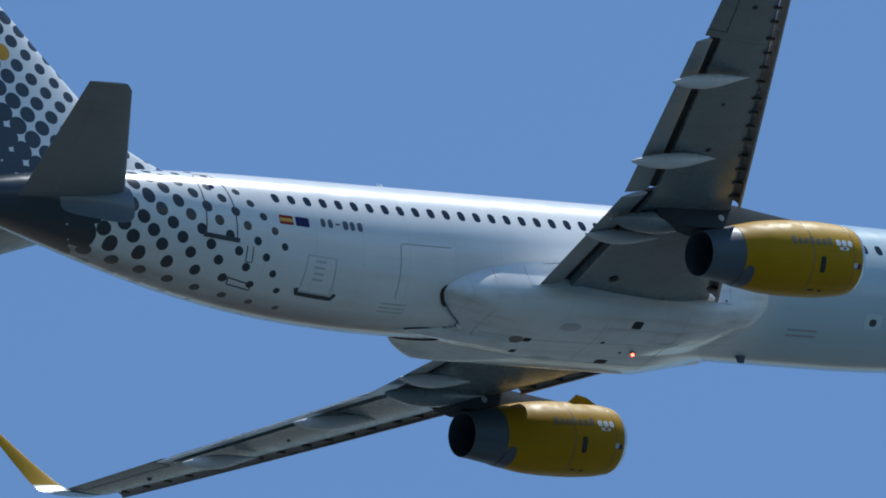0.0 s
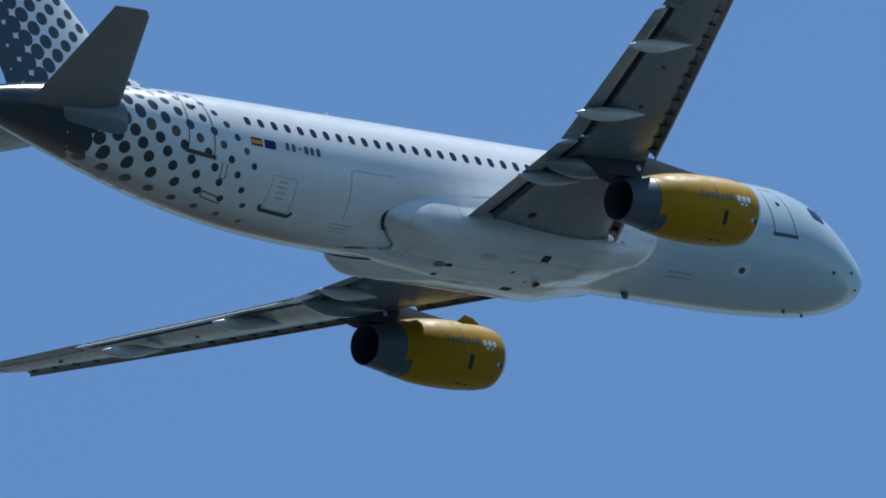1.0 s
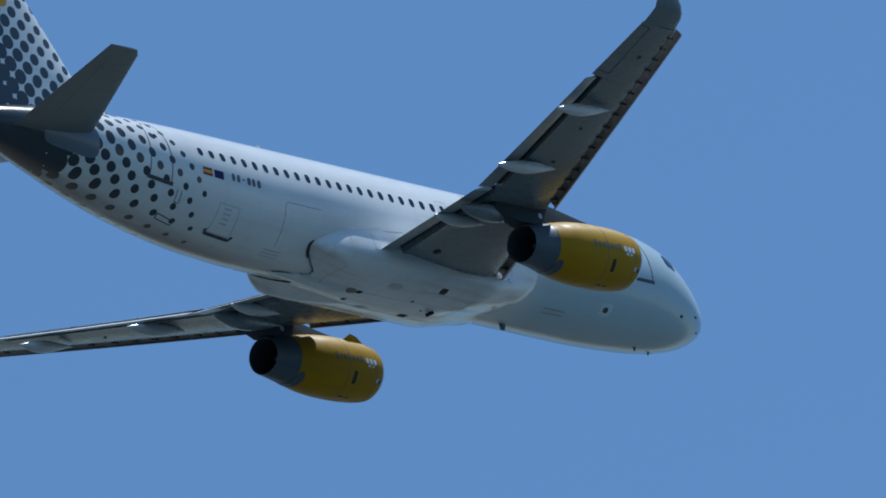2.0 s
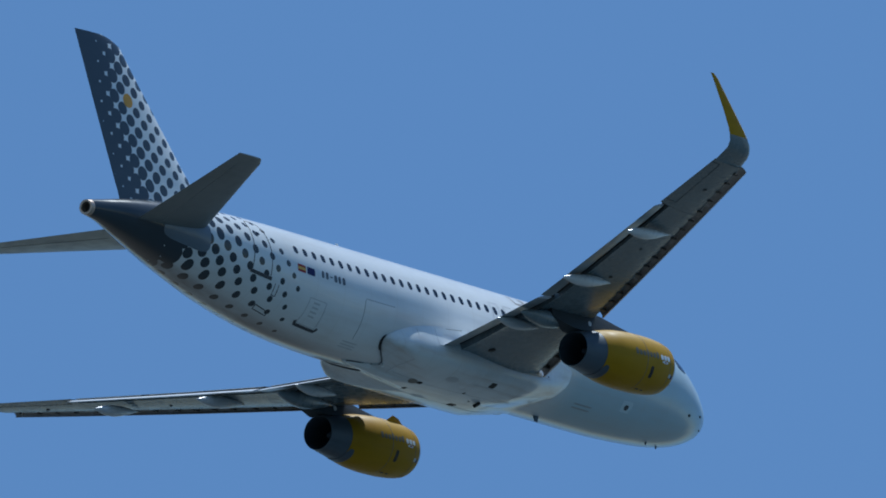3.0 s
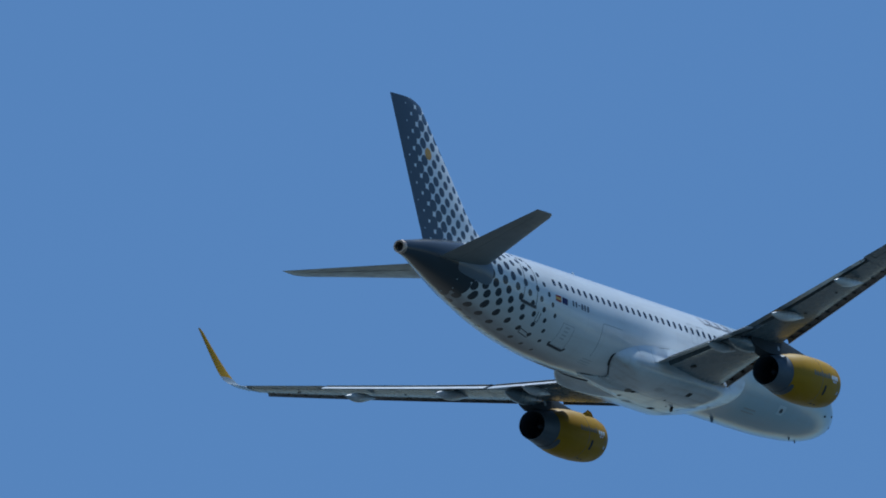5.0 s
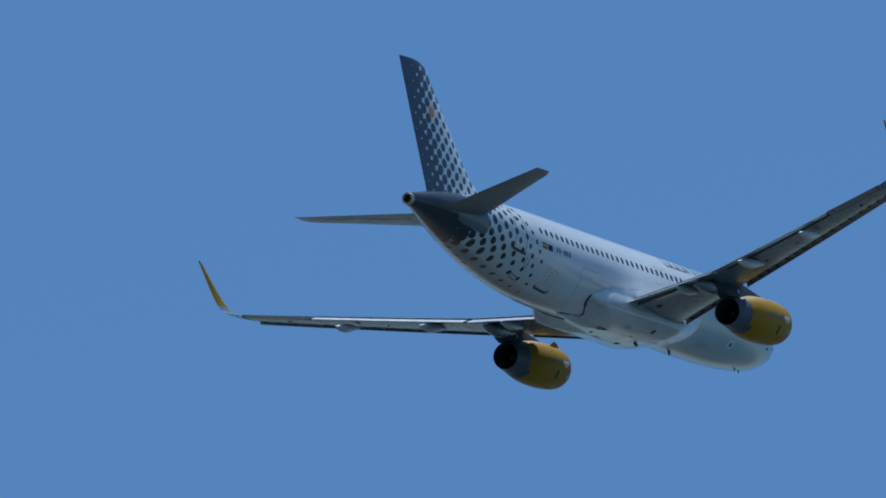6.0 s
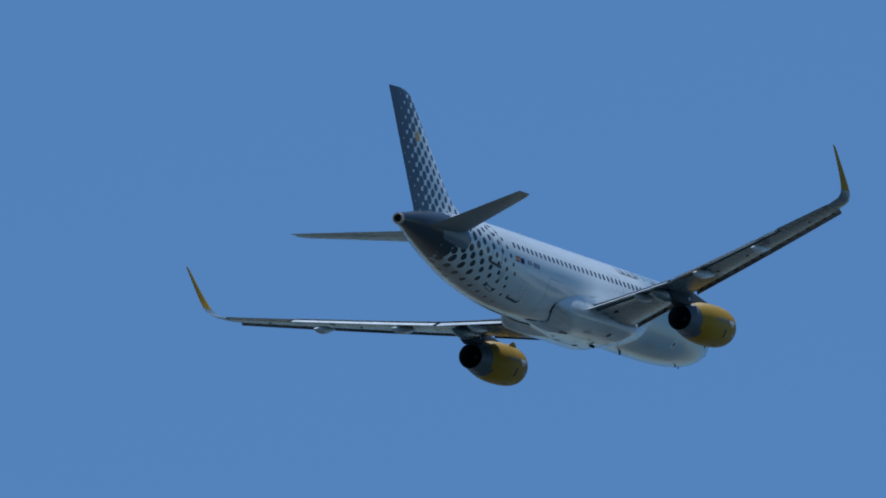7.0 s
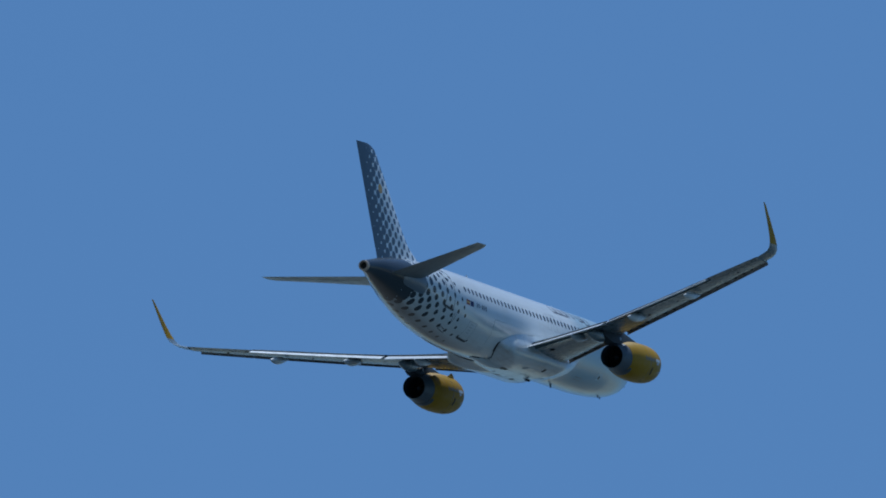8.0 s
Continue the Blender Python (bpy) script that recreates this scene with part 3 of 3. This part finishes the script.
    return wing


wings = [build_wing(1), build_wing(-1)]


# ---- engines ----
ENG_Y = 5.755


def axis_z(x):
    return -2.02 - 0.022 * (x - 11.0)


def tube(bm, prof, cx, n=56):
    rings = [[(x, cx + r * math.cos(2 * math.pi * i / n), axis_z(x) + r * math.sin(2 * math.pi * i / n)) for i in range(n)] for x, r in prof]
    return loft(bm, rings, caps=False)


NAC = ((11.2, 0.945), (11.45, 0.995), (11.9, 1.04), (12.5, 1.065), (13.1, 1.065), (13.7, 1.04), (14.3, 0.985), (14.8, 0.90), (15.25, 0.815))


def nacelle_skin(cy):
    def skin(x, deg, off=0.0):
        r = smooth_at(x, [p[0] for p in NAC], [p[1] for p in NAC]) + off
        return Vector((x, cy + r * math.cos(radians(deg)), axis_z(x) + r * math.sin(radians(deg))))
    return skin


def build_engine(side):
    cy = ENG_Y * side
    bm = bmesh.new()
    fine = [(x, smooth_at(x, [p[0] for p in NAC], [p[1] for p in NAC])) for x in np.linspace(11.2, 15.25, 27)]
    tube(bm, [(15.25, 0.76)] + fine[::-1] + [(11.2, 0.80)], cy)
    engine = part("engine", bm, "yellow", airliner, "yellow full-length engine cowling")
    bm = bmesh.new()
    tube(bm, [(11.20, 0.947), (11.12, 0.915), (11.05, 0.87), (11.03, 0.83), (11.06, 0.79), (11.25, 0.765), (11.6, 0.77), (12.2, 0.79)], cy)
    part("inlet_lip", bm, "lip", engine, "bare metal inlet lip")
    bm = bmesh.new()
    vs = tube(bm, [(12.2, 0.80), (12.22, 0.30), (11.9, 0.16), (11.7, 0.0)], cy)
    part("fan", bm, "dark", engine)
    bm = bmesh.new()
    tube(bm, [(15.23, 0.76), (15.23, 0.812), (15.6, 0.75), (16.1, 0.672), (16.32, 0.64), (16.32, 0.62), (16.0, 0.64), (15.2, 0.70), (14.6, 0.72)], cy)
    part("exhaust_nozzle", bm, "nozzle", engine, "grey heat-stained exhaust nozzle")
    bm = bmesh.new()
    tube(bm, [(14.6, 0.72), (14.62, 0.32), (15.0, 0.28), (15.5, 0.12), (15.62, 0.0)], cy)
    plug = part("exhaust_plug", bm, "dark", engine)
    bm = bmesh.new()
    tube(bm, [(15.52, 0.12), (15.66, 0.085), (15.72, 0.0)], cy, 20)
    part("plug_tip", bm, "nozzle", plug, "bare metal plug tip")
    # blue-grey patch low along the cowling's aft edge
    patch("lower_cowl_patch", "nozzle", engine, 14.9, 15.262, -128, -46, 0.01, 3.0, skin=nacelle_skin(cy), nx=8, nd=14)
    # strake
    bm = bmesh.new()
    sk = nacelle_skin(cy)
    d = 128 if side > 0 else 52
    rows = []
    for x, h in ((11.7, 0.0), (12.1, 0.17), (12.5, 0.24), (12.75, 0.0)):
        rows.append([sk(x, d - 1.0, -0.02), sk(x, d, h), sk(x, d + 1.0, -0.02)])
    loft(bm, rows)
    part("strake", bm, "yellow", engine)
    # cowling slot, latches, seams and painted bars
    patch("vent_slot", "dark", engine, 12.62, 12.80, -47, -22, power=6, skin=sk, nd=8)
    patch("sensor_plate", "blue", engine, 11.28, 11.42, -40, -32, skin=sk)
    patch("sensor_plate", "faint", engine, 11.42, 11.56, -38, -30, skin=sk)
    patch("drain", "dark", engine, 12.7, 12.9, -82, -78, skin=sk)
    patch("drain", "dark", engine, 12.4, 12.55, -83, -79, skin=sk)
    outline("cowl_seam", "mark", engine, [(13.05, 75), (13.05, -85)], 0.02, 0.004, skin=sk)
    outline("cowl_seam", "mark", engine, [(11.55, 75), (11.55, -85)], 0.015, 0.004, skin=sk)
    for k in range(7):
        x = 13.75 - 0.21 * k
        patch("painted_bar", "drab", engine, x - 0.15, x, -4.5, 6 if k % 3 else 9.5, 0.004, skin=sk, nx=2, nd=3)
    for k in range(3):
        x = 12.2 - 0.22 * k
        patch("painted_bar", "white", engine, x - 0.17, x, -4.5, 6, 0.004, skin=sk, nx=2, nd=3)
    patch("painted_bar", "white", engine, 11.75, 12.1, -11, -6, 0.004, skin=sk, nx=2, nd=3)
    patch("painted_bar", "red", engine, 11.85, 11.97, -10, -7, 0.006, skin=sk, nx=2, nd=3)
    # pylon
    bm = bmesh.new()
    rings = []
    for x, zt, zb, w in ((11.9, -1.0, -1.15, 0.05), (12.6, -0.92, -1.2, 0.14), (13.6, -0.82, -1.3, 0.22), (14.8, -0.66, -1.35, 0.27), (15.8, -0.62, -1.45, 0.30), (16.35, -0.66, -1.46, 0.28), (16.9, -0.75, -1.34, 0.2), (17.5, -0.8, -1.1, 0.1)):
        rings.append([(x, cy + w * sx, z) for sx, z in ((-1, zb), (-1, (zt + zb) / 2), (-0.8, zt), (0.8, zt), (1, (zt + zb) / 2), (1, zb))])
    loft(bm, rings)
    pylon = part("pylon", bm, "pylon", engine, "grey engine pylon")
    for m in (1, -1):
        bm = bmesh.new()
        bmesh.ops.create_cone(bm, cap_ends=True, segments=20, radius1=0.1, radius2=0.1, depth=0.03, matrix=Matrix.Translation((15.45, cy + m * 0.285, -1.12)) @ Matrix.Rotation(radians(90), 4, "X"))
        part("pylon_access_plate", bm, "fairing", pylon)
    return engine


engines = [build_engine(1), build_engine(-1)]


# ---- tail ----
def build_tailplane(side):
    bm = bmesh.new()
    rings = []
    for t in (0.0, 0.2, 0.4, 0.6, 0.8, 0.95, 0.99, 1.0):
        y = 0.4 + (6.2 - 0.4) * t
        xa = 31.7 + (35.22 - 31.7) * t + (0.0 if t < 0.97 else (t - 0.97) * 6)
        xb = 35.42 + (36.66 - 35.42) * t
        z = 0.72 + (1.42 - 0.72) * t
        rings.append(section(Vector((xa, y, z)), Vector((xb, y, z)), 0, 0.10 - 0.035 * t if t < 0.97 else 0.035, side))
    loft(bm, rings)
    tp = part("tailplane", bm, "tailplane", airliner, "grey tailplane")
    pts = []
    for t, u in ((0.12, 0.70), (0.93, 0.68), (0.93, 0.97)):
        y = 0.4 + 5.8 * t
        xa, xb, z = 31.7 + 3.52 * t, 35.42 + 1.24 * t, 0.72 + 0.70 * t
        h = 1.4845 * math.sqrt(u) - 0.63 * u - 1.758 * u * u + 1.4215 * u ** 3 - 0.5075 * u ** 4
        pts.append((xa + (xb - xa) * u, y * side, z - 0.92 * h * (0.10 - 0.035 * t) * (xb - xa)))
    strip("elevator_hinge_line", pts[0], pts[1], 0.014, tp, "seam")
    return tp


tailplanes = [build_tailplane(1), build_tailplane(-1)]


def build_fin():
    bm = bmesh.new()
    rings = []
    for z, xa, xb in ((1.4, 28.9, 35.4), (2.05, 29.2, 35.52), (2.3, 29.7, 35.6), (2.6, 30.3, 35.67), (2.9, 30.85, 35.74), (3.5, 31.37, 35.89), (4.5, 32.1, 36.13), (5.5, 32.83, 36.37), (6.5, 33.55, 36.6), (7.3, 34.12, 36.79), (7.6, 34.34, 36.86), (7.78, 34.75, 36.9), (7.86, 35.1, 36.92)):
        rings.append(section(Vector((xa, 0, z)), Vector((xb, 0, z)), 0, 0.095 if z > 2.8 else 0.07, 1, Vector((0, 1, 0))))
    loft(bm, rings)
    return part("fin", bm, "fin", airliner, "white fin with slate dots merging into a dark rudder and one orange dot")


fin = build_fin()


def build_apu():
    bm = bmesh.new()
    n = 24
    rings = []
    for x, r in ((37.45, 0.30), (37.62, 0.275), (37.62, 0.20), (37.3, 0.19)):
        rings.append([(x, r * math.cos(2 * math.pi * i / n), 0.995 + r * math.sin(2 * math.pi * i / n)) for i in range(n)])
    loft(bm, rings, caps=False)
    ring = part("tail_exhaust", bm, "tan", airliner, "tan metal tail exhaust ring")
    bm = bmesh.new()
    bmesh.ops.create_circle(bm, cap_ends=True, segments=24, radius=0.2, matrix=Matrix.Translation((37.4, 0, 0.995)) @ Matrix.Rotation(radians(90), 4, "Y"))
    part("exhaust_bore", bm, "dark", ring)


build_apu()


# ---- cabin windows, doors and markings on both flanks ----
def build_windows():
    first = None
    for sgn in (1, -1):
        for k in range(41):
            x = 27.50 - 0.5334 * k
            if x > 21.5 or x < 8.5:
                d0, d1 = (11.4, 20.8) if sgn > 0 else (159.2, 168.6)
                patch("cabin_window", "glass", fuselage, x - 0.115, x + 0.115, d0, d1, 0.004, 2.8)
            elif first is None:
                first = patch("cabin_window", "glass", fuselage, -0.115, 0.115, 11.4, 20.8, 0.004, 2.8,
                              skin=lambda a, d, off: hull(15 + a, d, off) - Vector((15, 0, 0)))
                first.location = (x, 0, 0)
            else:
                w = first.copy()
                scene.collection.objects.link(w)
                w.location = (x, 0, 0)
                if sgn < 0:
                    w.rotation_euler = (0, 0, math.pi)


build_windows()


def build_markings():
    f = fuselage
    # aft door
    door = outline("aft_door", "line", f, [(29.95, -28), (29.92, 0), (29.88, 20), (29.8, 38), (29.7, 44), (29.25, 44), (29.12, 38), (29.04, 20), (29.0, 0), (28.98, -28)], 0.035, label="closed aft cabin door")
    outline("door_sill", "line", door, [(30.03, -29), (28.9, -29)], 0.13)
    patch("door_window", "glass", door, 29.4, 29.56, 20, 25, power=2.5)
    fdoor = outline("forward_door", "line", f, [(5.33, -8), (5.28, 20), (5.2, 42), (4.48, 42), (4.4, 20), (4.36, -8)], 0.03, label="closed forward cabin door")
    outline("door_sill", "line", fdoor, [(5.42, -9), (4.27, -9)], 0.12)
    patch("door_window", "glass", fdoor, 4.72, 4.88, 20, 25, power=2.5)
    # bulk and cargo hatches
    bulk = outline("bulk_hatch", "faint", f, [(26.66, -31), (25.72, -31), (25.66, -62), (26.7, -62), (26.66, -31)], 0.03, label="bulk cargo hatch")
    outline("hatch_sill", "line", bulk, [(26.8, -60), (26.72, -65), (25.58, -65), (25.5, -60)], 0.13)
    outline("cargo_hatch", "seam", f, [(23.46, -57), (23.5, -55), (23.53, -15), (23.45, -13), (21.75, -13)], 0.022, label="aft cargo hatch")
    for k in range(4):
        patch("stencil_bar", "faint", bulk, 26.05, 26.4, -36 - 5 * k, -34 - 5 * k, nx=2, nd=2)
    for k in range(3):
        patch("stencil_bar", "faint", f, 23.0, 23.9, -63 - 4 * k, -61.5 - 4 * k, nx=4, nd=2)
    outline("access_panel", "line", f, [(28.95, -64), (28.2, -66), (28.15, -72), (28.9, -71), (28.95, -64)], 0.04)
    outline("access_panel", "line", f, [(28.45, -32), (28.42, -46), (28.62, -46), (28.64, -32)], 0.03)
    # flags and registration bars
    flag = patch("flag", "red", f, 27.13, 27.58, -8.6, -0.6, 0.004, 20, label="red and yellow flag marking")
    patch("flag_stripe", "gold", flag, 27.14, 27.57, -6.2, -3.1, 0.007, 20)
    patch("flag", "blue", f, 26.6, 27.05, -8.6, -0.6, 0.004, 20, label="blue flag marking")
    for k, w in enumerate((0.15, 0.15, 0.15, 0.18, 0.15, 0.17)):
        x = 26.2 - 0.25 * k
        lo, hi = (-6.8, 0.6) if k != 2 else (-3.8, -2.3)
        patch("registration_bar", "mark", f, x - w, x, lo, hi, 0.004, 12, nx=2, nd=3)
    # forward title, as plain upright shapes above the windows
    for k, (w, lo, hi) in enumerate(((0.62, 38, 52), (0.62, 38, 52), (0.62, 38, 52), (0.22, 38, 58), (0.22, 38, 56), (0.62, 38, 52), (0.62, 33, 52))):
        x = 13.3 - 0.8 * k
        if w > 0.3:
            outline("title_shape", "mark", f, [(x, hi), (x, lo), (x - w, lo), (x - w, hi)], 0.14, 0.005)
        else:
            patch("title_shape", "mark", f, x - w, x, lo, hi, 0.005, 8, nx=3, nd=4)
    # overwing exits
    for x in (15.44, 14.55):
        for m in (1, -1):
            ring = [(x, 0), (x, 26), (x - 0.5, 26), (x - 0.5, 0), (x, 0)]
            outline("overwing_exit", "faint", f, [(a, d if m > 0 else 180 - d) for a, d in ring], 0.03, 0.006, label="closed overwing exit hatch")
    # tail lamps
    for x, d in ((34.0, -52), (33.76, -76)):
        for m in (1, -1):
            q = d if m > 0 else -180 - d
            patch("tail_lamp", "faint", f, x - 0.028, x + 0.028, q - 1.6, q + 1.6, 0.01, 2.2, nx=3, nd=3)
    for k in range(6):
        x = 9.3 - 0.22 * k
        patch("type_bar", "mark", f, x - 0.15, x, 1.5, 5.5, 0.004, 8, nx=2, nd=2)
    # nose
    panel = patch("static_plate", "front", f, 6.3, 6.95, -51, -38, 0.006, 10, label="square sensor plate")
    patch("sensor_disc", "line", panel, 6.5, 6.76, -48, -42, 0.010, 2.5)
    for k in range(2):
        patch("stencil_bar", "seam", f, 8.5, 9.6, -57 - 5 * k, -55 - 5 * k, nx=4, nd=2)
    for x, d in ((2.4, -34), (1.4, -24), (0.9, -46)):
        patch("sensor_probe", "line", f, x, x + 0.13, d, d + 3.5, 0.03, 2.5)
    patch("nose_plate", "faint", f, 0.42, 0.6, 20, 44, 0.006, 8)
    # cockpit panes
    for d0, d1, x0, x1 in ((86, 62, 1.75, 2.3), (60, 38, 2.0, 2.6), (33, 17, 2.65, 3.25)):
        for m in (1, -1):
            patch("cockpit_pane", "glass", f, x0, x1, 90 - m * (90 - d0), 90 - m * (90 - d1), 0.008, 5)
    # aerials
    blade("aerial", "white", f, (21.8, 0, 2.05), 0.34, 0.40)
    blade("aerial", "white", f, (9.0, 0, 2.05), 0.35, 0.30)
    blade("aerial", "nozzle", f, (10.35, 0, -2.03), 0.42, 0.30, down=True)
    blade("aerial", "nozzle", f, (3.7, 0.2, -1.95), 0.16, 0.16, down=True)
    blade("aerial", "nozzle", f, (2.6, -0.1, -1.85), 0.14, 0.14, down=True)
    # belly fairing details
    for x, d, a, h in ((15.15, -60, 0.34, 6), (15.1, -104.5, 0.4, 6), (18.45, -81.5, 0.24, 4), (18.5, -97.5, 0.22, 4), (15.95, -77, 0.12, 2.5), (15.0, -88, 0.1, 2)):
        patch("outflow_vent", "dark", belly, x, x + a, d, d + h, 0.005, 7, skin=fairing)
    for x, d, a, h in ((17.2, -66, 0.7, 7), (17.0, -106, 0.7, 6), (13.3, -74, 0.8, 2)):
        patch("drain_plate", "faint", belly, x, x + a, d, d + h, 0.004, 2.6, skin=fairing)
    # panel joints of the fairing
    hatch = outline("fairing_hatch", "faint", belly, [(13.24, -29), (13.36, -37.7), (12.06, -39.8), (11.99, -29)], 0.035, 0.005, skin=fairing, label="fairing access hatch")
    patch("hatch_latch", "line", hatch, 12.2, 12.28, -38.5, -37, 0.008, 4, skin=fairing, nx=2, nd=2)
    for corners in ([(20.42, -28.5), (20.48, -41.4), (20.38, -57.7), (20.4, -84)], [(19.29, -24), (19.24, -36.9), (18.4, -37.3)],
                    [(16.5, -44.5), (16.4, -55.5), (16.38, -71), (16.4, -112)], [(13.7, -45), (13.66, -60), (13.7, -112)],
                    [(20.2, -79.5), (18.9, -79), (17.06, -78.4), (14.98, -76), (12.6, -76)], [(16.3, -61), (13.49, -60.7), (11.92, -58.5)],
                    [(20.2, -103), (17.0, -104), (13.0, -104)]):
        outline("panel_joint", "faint", belly, corners, 0.022, 0.004, skin=fairing)
    patch("soot_stain", "grime", belly, 18.7, 19.15, -84, -77, 0.004, 2.2, skin=fairing)
    patch("drain_mast", "white", belly, 20.9, 21.0, -78, -75.5, 0.12, 4, skin=fairing)
    # plate where the tailplane meets the hull
    for m in (1, -1):
        d0, d1 = (-35, 16) if m > 0 else (-196, -145)
        patch("tailplane_plate", "apron", f, 32.12, 34.3, d0, d1, 0.012, 5, nx=8, nd=10)

build_markings()


# ---- flashing red beacon under the belly: lamp in an added hood that turns ----
BEACON = fairing(14.66, -85.7, 0.07)
HOOD_TILT, BEACON_START, BEACON_DRIFT = 20, 46.8, -4.5      # degrees, degrees a second; aimed at the camera


# the hood is added to hide the lamp between flashes
def build_beacon():
    tilt = Matrix.Rotation(radians(HOOD_TILT), 4, "Y")
    bm = bmesh.new()
    w, ln, th = 0.05, 0.27, 0.008
    for a in range(4):
        turn = Matrix.Rotation(radians(90 * a), 4, "X")
        bmesh.ops.create_cube(bm, size=1, matrix=tilt @ turn @ Matrix.Translation((0, 0, w)) @ Matrix.Diagonal((ln, 2 * w + th, th, 1)))
    bmesh.ops.create_cube(bm, size=1, matrix=tilt @ Matrix.Translation((-ln / 2, 0, 0)) @ Matrix.Diagonal((th, 2 * w, 2 * w, 1)))
    hood = part("beacon", bm, "dark", airliner, "flashing red beacon in an added turning hood under the belly", smooth=False)
    bm = bmesh.new()
    bmesh.ops.create_cone(bm, cap_ends=True, segments=24, radius1=w * 0.94, radius2=w * 0.8, depth=0.03, matrix=tilt @ Matrix.Translation((-ln / 2 + 0.02, 0, 0)) @ Matrix.Rotation(radians(90), 4, "Y"))
    part("beacon_light", bm, "lamp", hood, "glowing red lamp")
    return hood


beacon = build_beacon()


def motions():
    walk(airliner, [(t, pose(x, y, z, *ATTITUDE)) for t, x, y, z in AIRLINER_ROWS])
    # one turn in 1.1 s; the hood faces the camera at the start of each turn
    walk(beacon, [(k / 10, pose(*BEACON, 0, 0, BEACON_START + BEACON_DRIFT * k / 10 + 360 * k / 11)) for k in range(81)])


motions()
